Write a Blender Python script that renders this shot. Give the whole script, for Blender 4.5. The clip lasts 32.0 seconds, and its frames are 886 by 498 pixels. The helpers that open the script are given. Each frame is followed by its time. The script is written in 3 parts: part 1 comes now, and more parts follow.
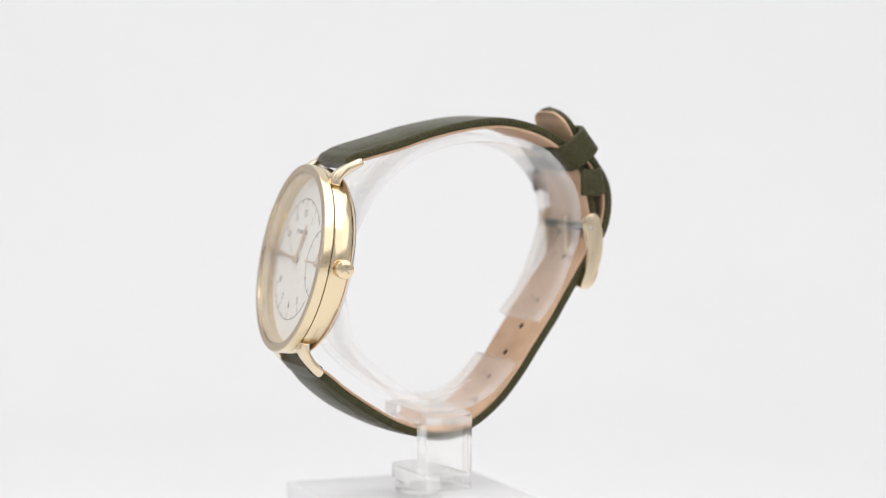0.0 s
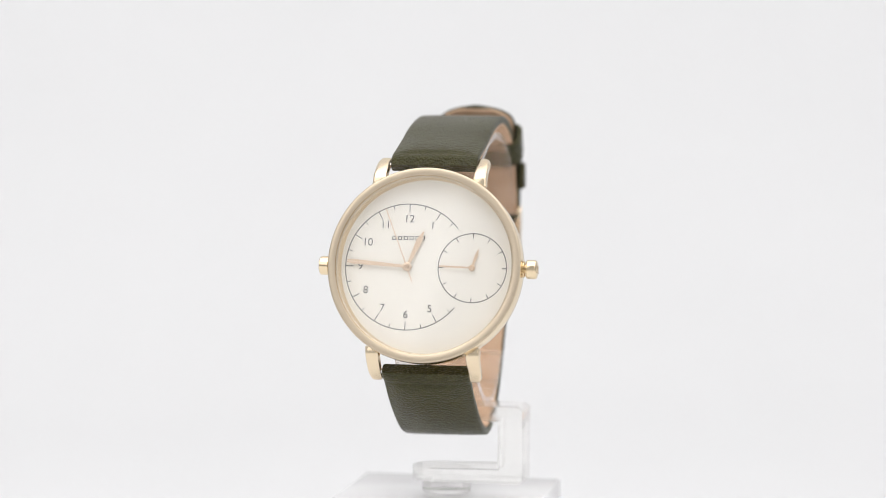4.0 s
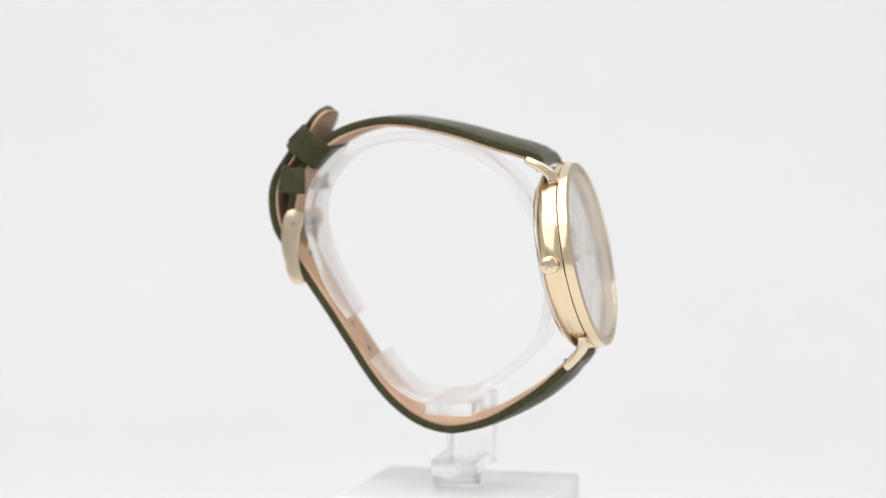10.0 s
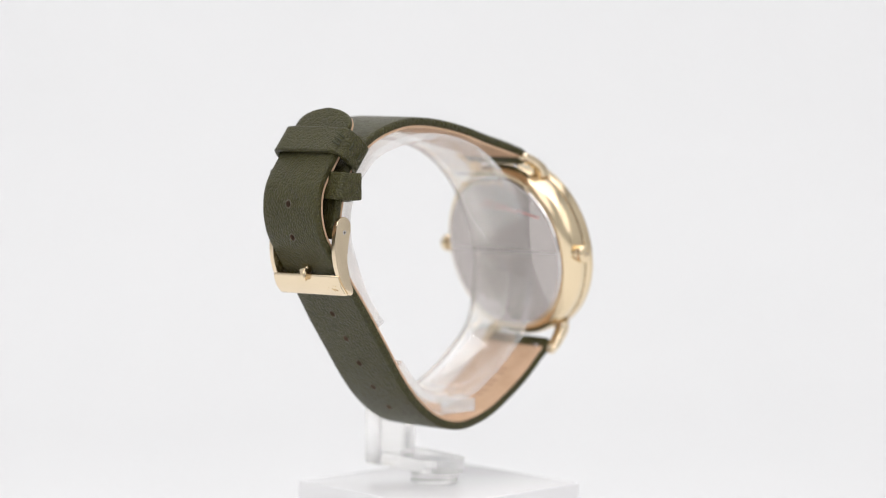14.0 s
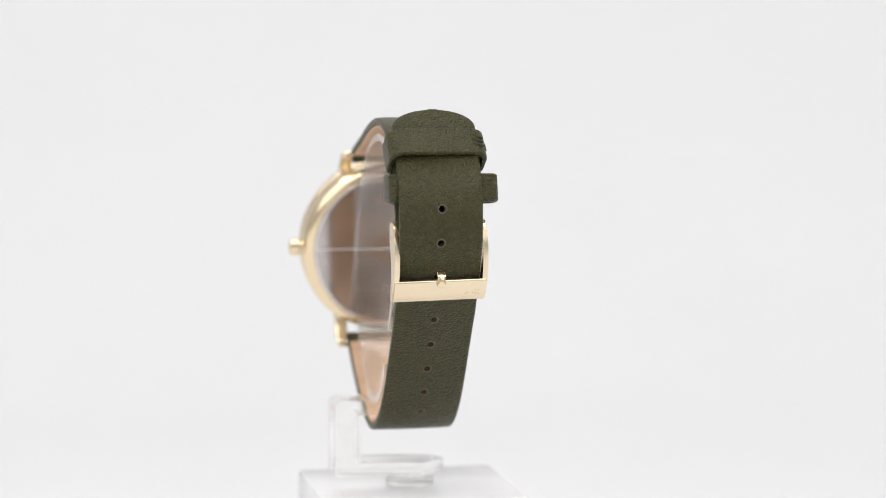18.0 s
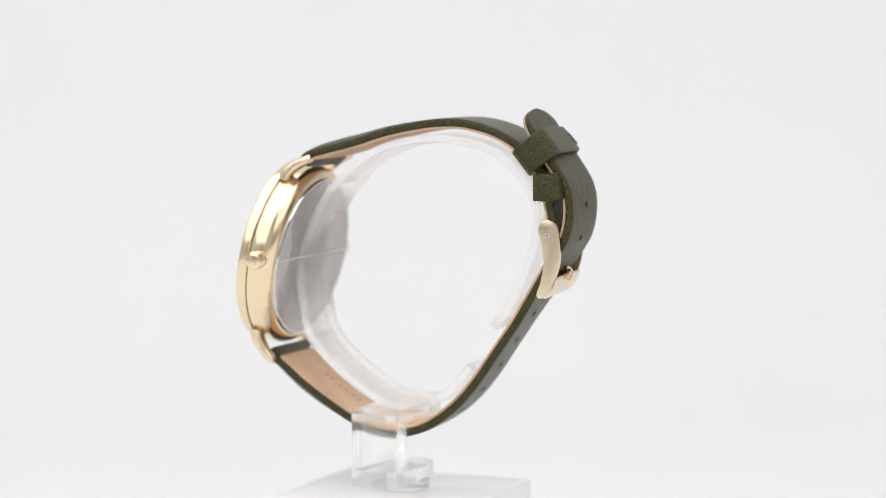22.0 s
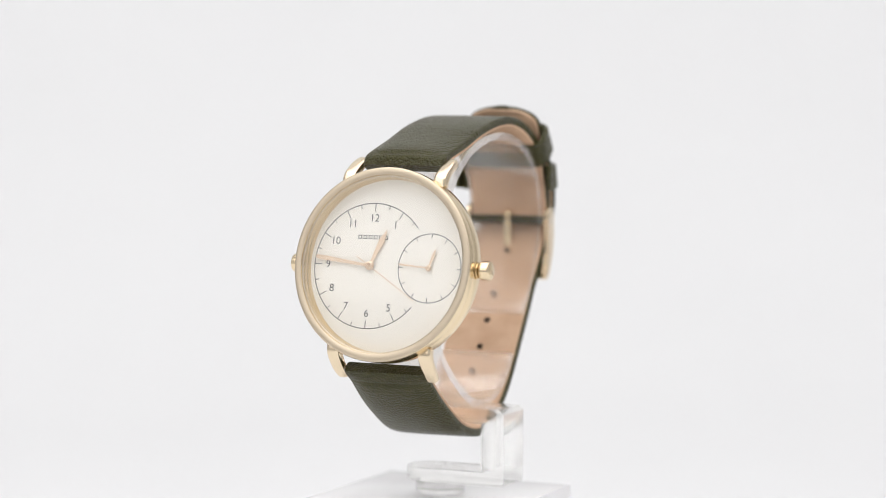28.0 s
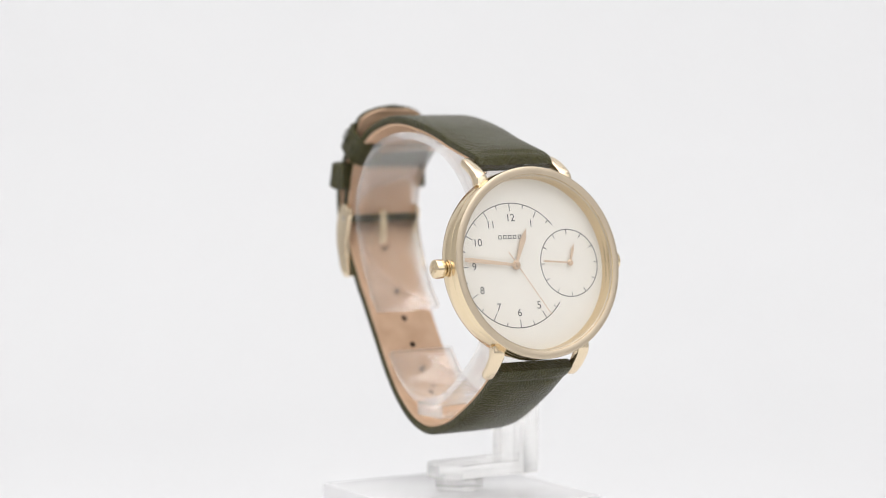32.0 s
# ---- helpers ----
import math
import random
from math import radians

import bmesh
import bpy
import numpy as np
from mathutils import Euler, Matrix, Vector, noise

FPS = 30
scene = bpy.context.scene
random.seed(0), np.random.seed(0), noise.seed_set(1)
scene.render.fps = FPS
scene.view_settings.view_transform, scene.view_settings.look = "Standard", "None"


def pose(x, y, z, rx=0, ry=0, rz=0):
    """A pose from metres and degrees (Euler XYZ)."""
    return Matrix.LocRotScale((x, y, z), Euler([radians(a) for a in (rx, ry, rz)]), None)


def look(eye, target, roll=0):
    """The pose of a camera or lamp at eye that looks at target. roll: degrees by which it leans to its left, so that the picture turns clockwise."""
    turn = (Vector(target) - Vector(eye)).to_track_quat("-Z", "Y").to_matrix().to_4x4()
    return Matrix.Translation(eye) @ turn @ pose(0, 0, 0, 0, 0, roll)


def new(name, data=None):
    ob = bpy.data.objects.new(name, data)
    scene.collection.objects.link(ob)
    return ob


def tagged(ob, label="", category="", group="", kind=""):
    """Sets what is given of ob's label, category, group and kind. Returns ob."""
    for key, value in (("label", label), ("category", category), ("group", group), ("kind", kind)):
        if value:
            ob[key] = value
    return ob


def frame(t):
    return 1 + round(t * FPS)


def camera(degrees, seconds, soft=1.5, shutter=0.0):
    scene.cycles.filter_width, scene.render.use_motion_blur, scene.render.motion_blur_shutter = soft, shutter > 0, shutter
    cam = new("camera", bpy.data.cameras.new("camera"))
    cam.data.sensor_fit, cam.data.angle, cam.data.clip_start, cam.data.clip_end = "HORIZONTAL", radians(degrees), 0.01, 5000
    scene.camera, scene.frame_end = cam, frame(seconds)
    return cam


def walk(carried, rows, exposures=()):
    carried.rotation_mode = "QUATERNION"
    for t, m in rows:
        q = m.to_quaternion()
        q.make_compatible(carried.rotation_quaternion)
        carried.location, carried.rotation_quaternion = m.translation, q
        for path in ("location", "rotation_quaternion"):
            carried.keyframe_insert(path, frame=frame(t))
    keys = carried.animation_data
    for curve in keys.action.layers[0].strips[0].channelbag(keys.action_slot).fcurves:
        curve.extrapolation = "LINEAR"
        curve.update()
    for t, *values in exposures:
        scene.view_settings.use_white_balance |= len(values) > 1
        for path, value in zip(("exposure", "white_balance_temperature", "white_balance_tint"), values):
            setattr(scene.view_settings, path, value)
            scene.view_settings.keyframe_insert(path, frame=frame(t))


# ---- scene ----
# ---- camera ----
U = 0.000975            # one drawing unit (about a millimetre) in metres
FLOOR = 141.1           # height of the lens over the table, in drawing units
SPIN0, SPIN = -68.6, 14.383   # turntable: start angle and degrees per second
cam = camera(20.055, 32.0, 0.95)
cam.data.dof.use_dof = True
cam.data.dof.focus_distance = 0.516
cam.data.dof.aperture_fstop = 9.5
EYE = (0.0, -0.54308, 0.13757)
AIM = (0.00223, -0.00158, 0.09624)
walk(cam, [(0, look(EYE, AIM, 0.205)), (32, look(EYE, AIM, 0.205))])

# ---- light ----
world = bpy.data.worlds.new("studio")
world.use_nodes = True
world.node_tree.nodes["Background"].inputs[0].default_value = (1.0, 0.99, 1.0, 1)
world.node_tree.nodes["Background"].inputs[1].default_value = 0.17
scene.world = world


def softbox(name, eye, target, w, h, watts, colour=(1, 1, 1)):
    lamp = bpy.data.lights.new(name, "AREA")
    lamp.shape, lamp.size, lamp.size_y, lamp.energy, lamp.color = "RECTANGLE", w, h, watts, colour
    ob = new(name, lamp)
    ob.matrix_world = look(eye, target)
    return ob


WARM = (1.0, 0.993, 0.992)
softbox("softbox_top", (0, -0.1, 1.1), (0, 0, 0.05), 1.6, 1.4, 12.0, WARM)
softbox("softbox_side", (-0.62, -0.55, 0.74), (0, 0, 0.1), 1.05, 0.95, 4.4, WARM)
softbox("softbox_side", (0.62, -0.55, 0.74), (0, 0, 0.1), 1.05, 0.95, 3.6, WARM)
scene.view_settings.exposure = 0.0


# ---- materials ----
def material(name, colour, rough=0.5, metal=0.0, **extra):
    m = bpy.data.materials.new(name)
    m.use_nodes = True
    b = m.node_tree.nodes["Principled BSDF"]
    b.inputs["Base Color"].default_value = (*colour, 1)
    b.inputs["Roughness"].default_value = rough
    b.inputs["Metallic"].default_value = metal
    for key, value in extra.items():
        b.inputs[key.replace("_", " ")].default_value = value
    return m


def node(m, kind, **values):
    n = m.node_tree.nodes.new(kind)
    for key, value in values.items():
        n.inputs[key.replace("_", " ")].default_value = value
    return n


def object_coords(m):
    return node(m, "ShaderNodeTexCoord").outputs["Object"]


def mottle(m, low, high, scale, detail=4.0, stretch=(1, 1, 1)):
    """Vary the base colour between two tones."""
    t = m.node_tree
    mp = node(m, "ShaderNodeMapping", Scale=stretch)
    t.links.new(object_coords(m), mp.inputs["Vector"])
    n = node(m, "ShaderNodeTexNoise", Scale=scale, Detail=detail)
    t.links.new(mp.outputs[0], n.inputs["Vector"])
    r = node(m, "ShaderNodeValToRGB")
    r.color_ramp.elements[0].position, r.color_ramp.elements[1].position = 0.3, 0.7
    r.color_ramp.elements[0].color, r.color_ramp.elements[1].color = (*low, 1), (*high, 1)
    t.links.new(n.outputs[0], r.inputs[0])
    t.links.new(r.outputs[0], t.nodes["Principled BSDF"].inputs["Base Color"])
    return n


def vary_rough(m, low, high, scale):
    t = m.node_tree
    n = node(m, "ShaderNodeTexNoise", Scale=scale, Detail=5.0)
    t.links.new(object_coords(m), n.inputs["Vector"])
    r = node(m, "ShaderNodeMapRange")
    r.inputs["To Min"].default_value, r.inputs["To Max"].default_value = low, high
    t.links.new(n.outputs[0], r.inputs[0])
    t.links.new(r.outputs[0], t.nodes["Principled BSDF"].inputs["Roughness"])


def relief(m, heights, strength=0.3, distance=0.0001):
    """Bump from a sum of textures: (kind, scale, weight)."""
    t = m.node_tree
    co, total = object_coords(m), None
    for kind, scale, weight in heights:
        if kind == "pores":
            n = node(m, "ShaderNodeTexVoronoi", Scale=scale)
            out = n.outputs["Distance"]
        else:
            n = node(m, "ShaderNodeTexNoise", Scale=scale, Detail=4.0)
            out = n.outputs[0]
        t.links.new(co, n.inputs["Vector"])
        k = t.nodes.new("ShaderNodeMath")
        k.operation = "MULTIPLY_ADD"
        k.inputs[1].default_value = weight
        k.inputs[2].default_value = 0.0
        t.links.new(out, k.inputs[0])
        if total:
            t.links.new(total, k.inputs[2])
        total = k.outputs[0]
    b = node(m, "ShaderNodeBump", Strength=strength, Distance=distance)
    t.links.new(total, b.inputs["Height"])
    t.links.new(b.outputs[0], t.nodes["Principled BSDF"].inputs["Normal"])
    t.links.new(b.outputs[0], t.nodes["Principled BSDF"].inputs["Coat Normal"])


LEATHER = material("olive_leather", (0.045, 0.05, 0.022), 0.4, Specular_IOR_Level=0.25, Coat_Weight=0.07, Coat_Roughness=0.25)
mottle(LEATHER, (0.0375, 0.0345, 0.008), (0.0515, 0.047, 0.0112), 700)
vary_rough(LEATHER, 0.27, 0.42, 900)
relief(LEATHER, (("pores", 2100, -1.0), ("noise", 1100, 0.25), ("noise", 4500, 0.25)), 1.0, 0.00026)


def creased(m, scale, depth):
    """Shade painted into the base colour of the fine furrows between the pebbles of the grain."""
    t = m.node_tree
    n = node(m, "ShaderNodeTexVoronoi", Scale=scale)
    t.links.new(object_coords(m), n.inputs["Vector"])
    r = node(m, "ShaderNodeMapRange")
    for key, value in (("From Min", 0.35), ("From Max", 0.75), ("To Min", 1.0), ("To Max", depth)):
        r.inputs[key].default_value = value
    t.links.new(n.outputs["Distance"], r.inputs[0])
    base = t.nodes["Principled BSDF"].inputs["Base Color"]
    mix = t.nodes.new("ShaderNodeVectorMath")
    mix.operation = "SCALE"
    t.links.new(base.links[0].from_socket, mix.inputs[0])
    t.links.new(r.outputs[0], mix.inputs["Scale"])
    t.links.new(mix.outputs[0], base)


creased(LEATHER, 2100, 0.76)

LINING = material("tan_lining", (0.55, 0.34, 0.2), 0.7)
mottle(LINING, (0.48, 0.31, 0.195), (0.59, 0.395, 0.265), 160)
relief(LINING, (("noise", 2600, 0.6), ("pores", 4000, 0.3)), 0.25, 0.0001)

PUNCHED = material("raw_leather_cut", (0.11, 0.065, 0.042), 0.8)
# Paler tone for the hole rims: light caught on the cut edge, put into colour.
LIT_RIM = material("lit_leather_rim", (0.09, 0.08, 0.05), 0.4)
GOLD = material("polished_gold", (0.78, 0.64, 0.435), 0.2, 1.0)
vary_rough(GOLD, 0.15, 0.21, 300)
SATIN = material("satin_gold", (0.565, 0.475, 0.36), 0.4, 1.0)
vary_rough(SATIN, 0.38, 0.48, 800)
BRUSHED = material("brushed_gold", (0.77, 0.64, 0.46), 0.24, 1.0)
vary_rough(BRUSHED, 0.18, 0.28, 700)
DARK = material("dark_steel_and_bore_shade", (0.2, 0.17, 0.13), 0.4, 1.0)
HAND = material("rose_gold_hand", (0.78, 0.62, 0.475), 0.42, 1.0)
STEEL = material("polished_steel", (0.62, 0.6, 0.6), 0.08, 1.0)
vary_rough(STEEL, 0.05, 0.12, 200)
ENGRAVED = material("engraved_steel", (0.58, 0.56, 0.55), 0.24, 1.0)
DIAL = material("cream_dial", (0.915, 0.88, 0.808), 0.55)
relief(DIAL, (("noise", 5000, 1.0),), 0.05, 0.00003)
INK = material("grey_print", (0.075, 0.075, 0.08), 0.6)
EMBOSS = material("embossed_mark", (0.42, 0.265, 0.175), 0.75)
PALE_LINE = material("pale_film_line", (0.7, 0.69, 0.68), 0.35)
THREAD = material("olive_thread", (0.03, 0.03, 0.012), 0.8)
RED = material("red_film_edge", (0.62, 0.2, 0.18), 0.4)
GREY = material("pale_tent_wall", (0.52, 0.52, 0.52), 0.9)
mottle(GREY, (0.5, 0.5, 0.5), (0.54, 0.54, 0.54), 4)
TABLE = material("white_table", (0.76, 0.76, 0.765), 0.6)
mottle(TABLE, (0.75, 0.75, 0.755), (0.77, 0.77, 0.775), 9)
PAPER = material("white_sweep", (0.65, 0.65, 0.655), 0.75)
mottle(PAPER, (0.64, 0.64, 0.646), (0.655, 0.655, 0.661), 6)
BLOCK = material("white_lacquer", (0.73, 0.722, 0.73), 0.12, Coat_Weight=0.3, Coat_Roughness=0.12)
vary_rough(BLOCK, 0.16, 0.24, 40)


def thin_glass(name, tint):
    """A clear sheet: transparent, with a gloss that grows towards the edge of view."""
    m = bpy.data.materials.new(name)
    m.use_nodes = True
    t = m.node_tree
    t.nodes.remove(t.nodes["Principled BSDF"])
    clear = t.nodes.new("ShaderNodeBsdfTransparent")
    clear.inputs[0].default_value = (*tint, 1)
    gloss = t.nodes.new("ShaderNodeBsdfGlossy")
    gloss.inputs["Roughness"].default_value = 0.02
    facing = t.nodes.new("ShaderNodeLayerWeight")
    facing.inputs[0].default_value = 0.5
    power = t.nodes.new("ShaderNodeMath")
    power.operation = "POWER"
    power.inputs[1].default_value = 5.0
    t.links.new(facing.outputs["Facing"], power.inputs[0])
    fresnel = t.nodes.new("ShaderNodeMath")
    fresnel.operation = "MULTIPLY_ADD"
    fresnel.inputs[1].default_value, fresnel.inputs[2].default_value = 0.92, 0.03
    t.links.new(power.outputs[0], fresnel.inputs[0])
    mix = t.nodes.new("ShaderNodeMixShader")
    t.links.new(fresnel.outputs[0], mix.inputs[0])
    t.links.new(clear.outputs[0], mix.inputs[1])
    t.links.new(gloss.outputs[0], mix.inputs[2])
    t.links.new(mix.outputs[0], t.nodes["Material Output"].inputs["Surface"])
    return m


CRYSTAL = thin_glass("watch_crystal", (0.97, 0.97, 0.97))
FILM = thin_glass("protective_film", (0.925, 0.912, 0.902))


def clear_plastic(name, share, rough, tint=(0.985, 0.98, 0.965)):
    """Acrylic: part of the light is bent by its thickness, part goes straight through thin walls."""
    m = material(name, tint, rough, Transmission_Weight=0.96, IOR=1.49)
    t = m.node_tree
    clear = t.nodes.new("ShaderNodeBsdfTransparent")
    clear.inputs[0].default_value = (0.985, 0.98, 0.97, 1)
    mix = t.nodes.new("ShaderNodeMixShader")
    mix.inputs[0].default_value = share
    t.links.new(t.nodes["Principled BSDF"].outputs[0], mix.inputs[1])
    t.links.new(clear.outputs[0], mix.inputs[2])
    t.links.new(mix.outputs[0], t.nodes["Material Output"].inputs["Surface"])
    return m


ACRYLIC = clear_plastic("clear_acrylic", 0.28, 0.0)
BENT = clear_plastic("bent_clear_acrylic", 0.64, 0.03)
SAWN = clear_plastic("sawn_acrylic_edge", 0.42, 0.14, (0.98, 0.975, 0.97))
SAWN.node_tree.nodes["Principled BSDF"].inputs["Transmission Weight"].default_value = 0.88

# ---- mesh helpers ----
BASE = {}


def thing(name, base, **tags):
    """An Empty at a base point, given in the display's own axes: x to three o'clock, y to the back, z up from the lens."""
    ob = new(name)
    ob.empty_display_size = 0.01
    BASE[ob.name] = Vector(base)
    return tagged(ob, **tags)


def part(name, bm, mat, parent, label="", smooth=True, pivot=None):
    """Link a bmesh, in drawing units of the display's own axes, as one mesh under a thing or a part."""
    base = BASE[parent.name]
    origin = Vector(pivot) if pivot is not None else base
    bmesh.ops.recalc_face_normals(bm, faces=bm.faces)
    bm.transform(Matrix.Scale(U, 4) @ Matrix.Translation(-origin))
    me = bpy.data.meshes.new(name)
    bm.to_mesh(me)
    bm.free()
    me.materials.append(mat)
    ob = new(name, me)
    ob.parent = parent
    ob.location = (origin - base) * U
    BASE[ob.name] = origin
    if smooth:
        for p in me.polygons:
            p.use_smooth = True
        me.set_sharp_from_angle(angle=radians(32))
    return tagged(ob, label=label)


def spline(points, n):
    """A smooth curve through points, in n even steps."""
    p = [np.array(q, float) for q in points]
    p = [2 * p[0] - p[1]] + p + [2 * p[-1] - p[-2]]
    out = []
    for i in range(1, len(p) - 2):
        a, b, c, d = p[i - 1:i + 3]
        for k in range(24):
            s = k / 24
            out.append(0.5 * (2 * b + (c - a) * s + (2 * a - 5 * b + 4 * c - d) * s * s + (3 * b - a - 3 * c + d) * s ** 3))
    out = np.array(out + [p[-2]])
    length = np.concatenate([[0], np.cumsum(np.linalg.norm(np.diff(out, axis=0), axis=1))])
    even = np.linspace(0, length[-1], n)
    return np.stack([np.interp(even, length, out[:, k]) for k in range(out.shape[1])], 1), length[-1]


def normals(path, side):
    d = np.gradient(path, axis=0)
    d /= np.linalg.norm(d, axis=1)[:, None]
    return np.stack([-d[:, 1], d[:, 0]], 1) * side


def section(half, low, high, r, steps=3):
    """A rounded rectangle: across from -half to half, and from low to high."""
    r = min(r, half, (high - low) / 2)
    out = []
    for cx, cy, a0 in ((half - r, high - r, 0), (-half + r, high - r, 90), (-half + r, low + r, 180), (half - r, low + r, 270)):
        for k in range(steps + 1):
            a = radians(a0 + 90 * k / steps)
            out.append((cx + r * math.cos(a), cy + r * math.sin(a)))
    return out


def domed(half, low, high, r, dome):
    """A strap's section: flat below, its upper side swelling in the middle."""
    out = []
    for x, h in section(half, low, high, r, 4):
        out.append((x, h))
    top = [(half - r) * (1 - 2 * k / 10) for k in range(1, 10)]
    return out[:5] + [(x, high + dome * (1 - abs(x / half) ** 3)) for x in top] + out[5:]


def sweep(path, nor, shape, middle=0.0, skew=None, drift=None, bank=0.0):
    """Sweep a section along a path in the plane of (forward, up). shape(k) gives pairs (across, along the normal)."""
    bm = bmesh.new()
    rings = []
    for k in range(len(path)):
        lean, off = skew(k) if skew else 0.0, middle + (drift(k) if drift else 0.0)
        rings.append([bm.verts.new((off + a, -(path[k][0] + nor[k][0] * h - lean * a), path[k][1] + nor[k][1] * h - bank * a * min(k / 30, 1))) for a, h in shape(k)])
    for r0, r1 in zip(rings, rings[1:]):
        for i in range(len(r0)):
            j = (i + 1) % len(r0)
            bm.faces.new((r0[i], r0[j], r1[j], r1[i]))
    bm.faces.new(rings[0])
    bm.faces.new(rings[-1][::-1])
    return bm


def lathe(profile, m=Matrix(), steps=128, closed=True):
    """Turn a profile of (radius, height) round the z axis, then place it by m."""
    bm = bmesh.new()
    rings = []
    for r, h in profile:
        rings.append([bm.verts.new((r * math.cos(2 * math.pi * k / steps), r * math.sin(2 * math.pi * k / steps), h)) for k in range(steps)]
                     if r > 1e-6 else [bm.verts.new((0, 0, h))])
    pairs = list(zip(rings, rings[1:]))
    if closed and len(rings[0]) > 1 and len(rings[-1]) > 1:
        pairs.append((rings[-1], rings[0]))
    for a, b in pairs:
        for i in range(steps):
            j = (i + 1) % steps
            q = [a[i % len(a)], a[j % len(a)], b[j % len(b)], b[i % len(b)]]
            q = [v for n, v in enumerate(q) if v not in q[:n]]
            if len(q) > 2:
                bm.faces.new(q)
    bm.transform(m)
    return bm


def block(x0, x1, y0, y1, z0, z1, bevel=0.0, segments=3):
    bm = bmesh.new()
    bmesh.ops.create_cube(bm, size=1)
    bm.transform(Matrix.Translation(((x0 + x1) / 2, (y0 + y1) / 2, (z0 + z1) / 2)) @ Matrix.Diagonal((x1 - x0, y1 - y0, z1 - z0, 1)))
    if bevel:
        bmesh.ops.bevel(bm, geom=bm.edges[:], offset=bevel, segments=segments, affect="EDGES", profile=0.5)
    return bm


def plate(outline, h0, h1, m=Matrix(), bevel=0.0, segments=2):
    """Raise a closed outline in x, y from h0 to h1, with softened rims, then place it by m."""
    bm = bmesh.new()
    low = [bm.verts.new((x, y, h0)) for x, y in outline]
    high = [bm.verts.new((x, y, h1)) for x, y in outline]
    bm.faces.new(low[::-1])
    bm.faces.new(high)
    n = len(outline)
    for i in range(n):
        bm.faces.new((low[i], low[(i + 1) % n], high[(i + 1) % n], high[i]))
    if bevel:
        rims = [e for e in bm.edges if abs(e.verts[0].co.z - e.verts[1].co.z) < 1e-9]
        bmesh.ops.bevel(bm, geom=rims, offset=bevel, segments=segments, affect="EDGES", profile=0.5)
    bm.transform(m)
    return bm


def rounded(outline, layers):
    """Stack copies of a closed outline along z, each drawn in by a margin: (height, margin)."""
    bm = bmesh.new()
    pts = np.array(outline)
    d = np.roll(pts, -1, 0) - np.roll(pts, 1, 0)
    d /= np.linalg.norm(d, axis=1)[:, None]
    turn = np.sum(pts[:, 0] * np.roll(pts[:, 1], -1) - pts[:, 1] * np.roll(pts[:, 0], -1))
    inward = np.stack([-d[:, 1], d[:, 0]], 1) * (1 if turn > 0 else -1)
    rings = [[bm.verts.new((*(pts[k] + inward[k] * w), h)) for k in range(len(pts))] for h, w in layers]
    for a, b in zip(rings, rings[1:]):
        for k in range(len(pts)):
            n = (k + 1) % len(pts)
            bm.faces.new((a[k], a[n], b[n], b[k]))
    bm.faces.new(rings[0][::-1])
    bm.faces.new(rings[-1])
    return bm


def rod(p, q, r, steps=20):
    p, q = Vector(p), Vector(q)
    bm = bmesh.new()
    bmesh.ops.create_cone(bm, cap_ends=True, segments=steps, radius1=r, radius2=r, depth=(q - p).length)
    bm.transform(Matrix.Translation((p + q) / 2) @ (q - p).to_track_quat("Z", "Y").to_matrix().to_4x4())
    return bm


def lettering(text, size, m):
    """Flat raised characters, centred, placed by m."""
    cu = bpy.data.curves.new("text", "FONT")
    cu.body, cu.size, cu.align_x, cu.align_y, cu.extrude = text, size, "CENTER", "CENTER", 0.02
    cu.offset = -0.004 * size
    ob = new("text", cu)
    me = bpy.data.meshes.new_from_object(ob.evaluated_get(bpy.context.evaluated_depsgraph_get()))
    bm = bmesh.new()
    bm.from_mesh(me)
    bpy.data.objects.remove(ob)
    bpy.data.meshes.remove(me)
    bm.transform(m)
    return bm


def punch(ob, cutters, mat=None):
    """Cut holes right through a part."""
    for bm in cutters:
        bm.transform(Matrix.Scale(U, 4) @ Matrix.Translation(-BASE[ob.name]))
        me = bpy.data.meshes.new("cutter")
        me.materials.append(mat or PUNCHED)
        bm.to_mesh(me)
        bm.free()
        tool = new("cutter", me)
        tool.parent, tool.location = ob.parent, ob.location
        mod = ob.modifiers.new("cut", "BOOLEAN")
        mod.object, mod.operation, mod.solver = tool, "DIFFERENCE", "EXACT"
        mod.material_mode = "TRANSFER"
        bpy.context.view_layer.update()
        cut = bpy.data.meshes.new_from_object(ob.evaluated_get(bpy.context.evaluated_depsgraph_get()))
        ob.modifiers.clear()
        ob.data = cut
        bpy.data.objects.remove(tool)
        bpy.data.meshes.remove(me)


# ---- setting ----
X0 = 4.5   # the watch's mid plane stands this far from the turntable's axis

def sweep_paper():
    """White paper that curves up from the table into the backdrop."""
    bm = bmesh.new()
    line = [(0.1, 0.0), (0.35, 0.0)]
    line += [(0.35 + 0.35 * math.sin(radians(a)), 0.35 - 0.35 * math.cos(radians(a))) for a in range(6, 91, 6)]
    line += [(0.7, 1.2)]
    rows = [[bm.verts.new((x, y, z)) for x in (-1.0, 1.0)] for y, z in line]
    for a, b in zip(rows, rows[1:]):
        bm.faces.new((a[0], a[1], b[1], b[0]))
    me = bpy.data.meshes.new("backdrop")
    bm.to_mesh(me)
    bm.free()
    me.materials.append(PAPER)
    for p in me.polygons:
        p.use_smooth = True
    return tagged(new("backdrop", me), "seamless white paper sweep rising behind the display", "backdrop", kind="structure")


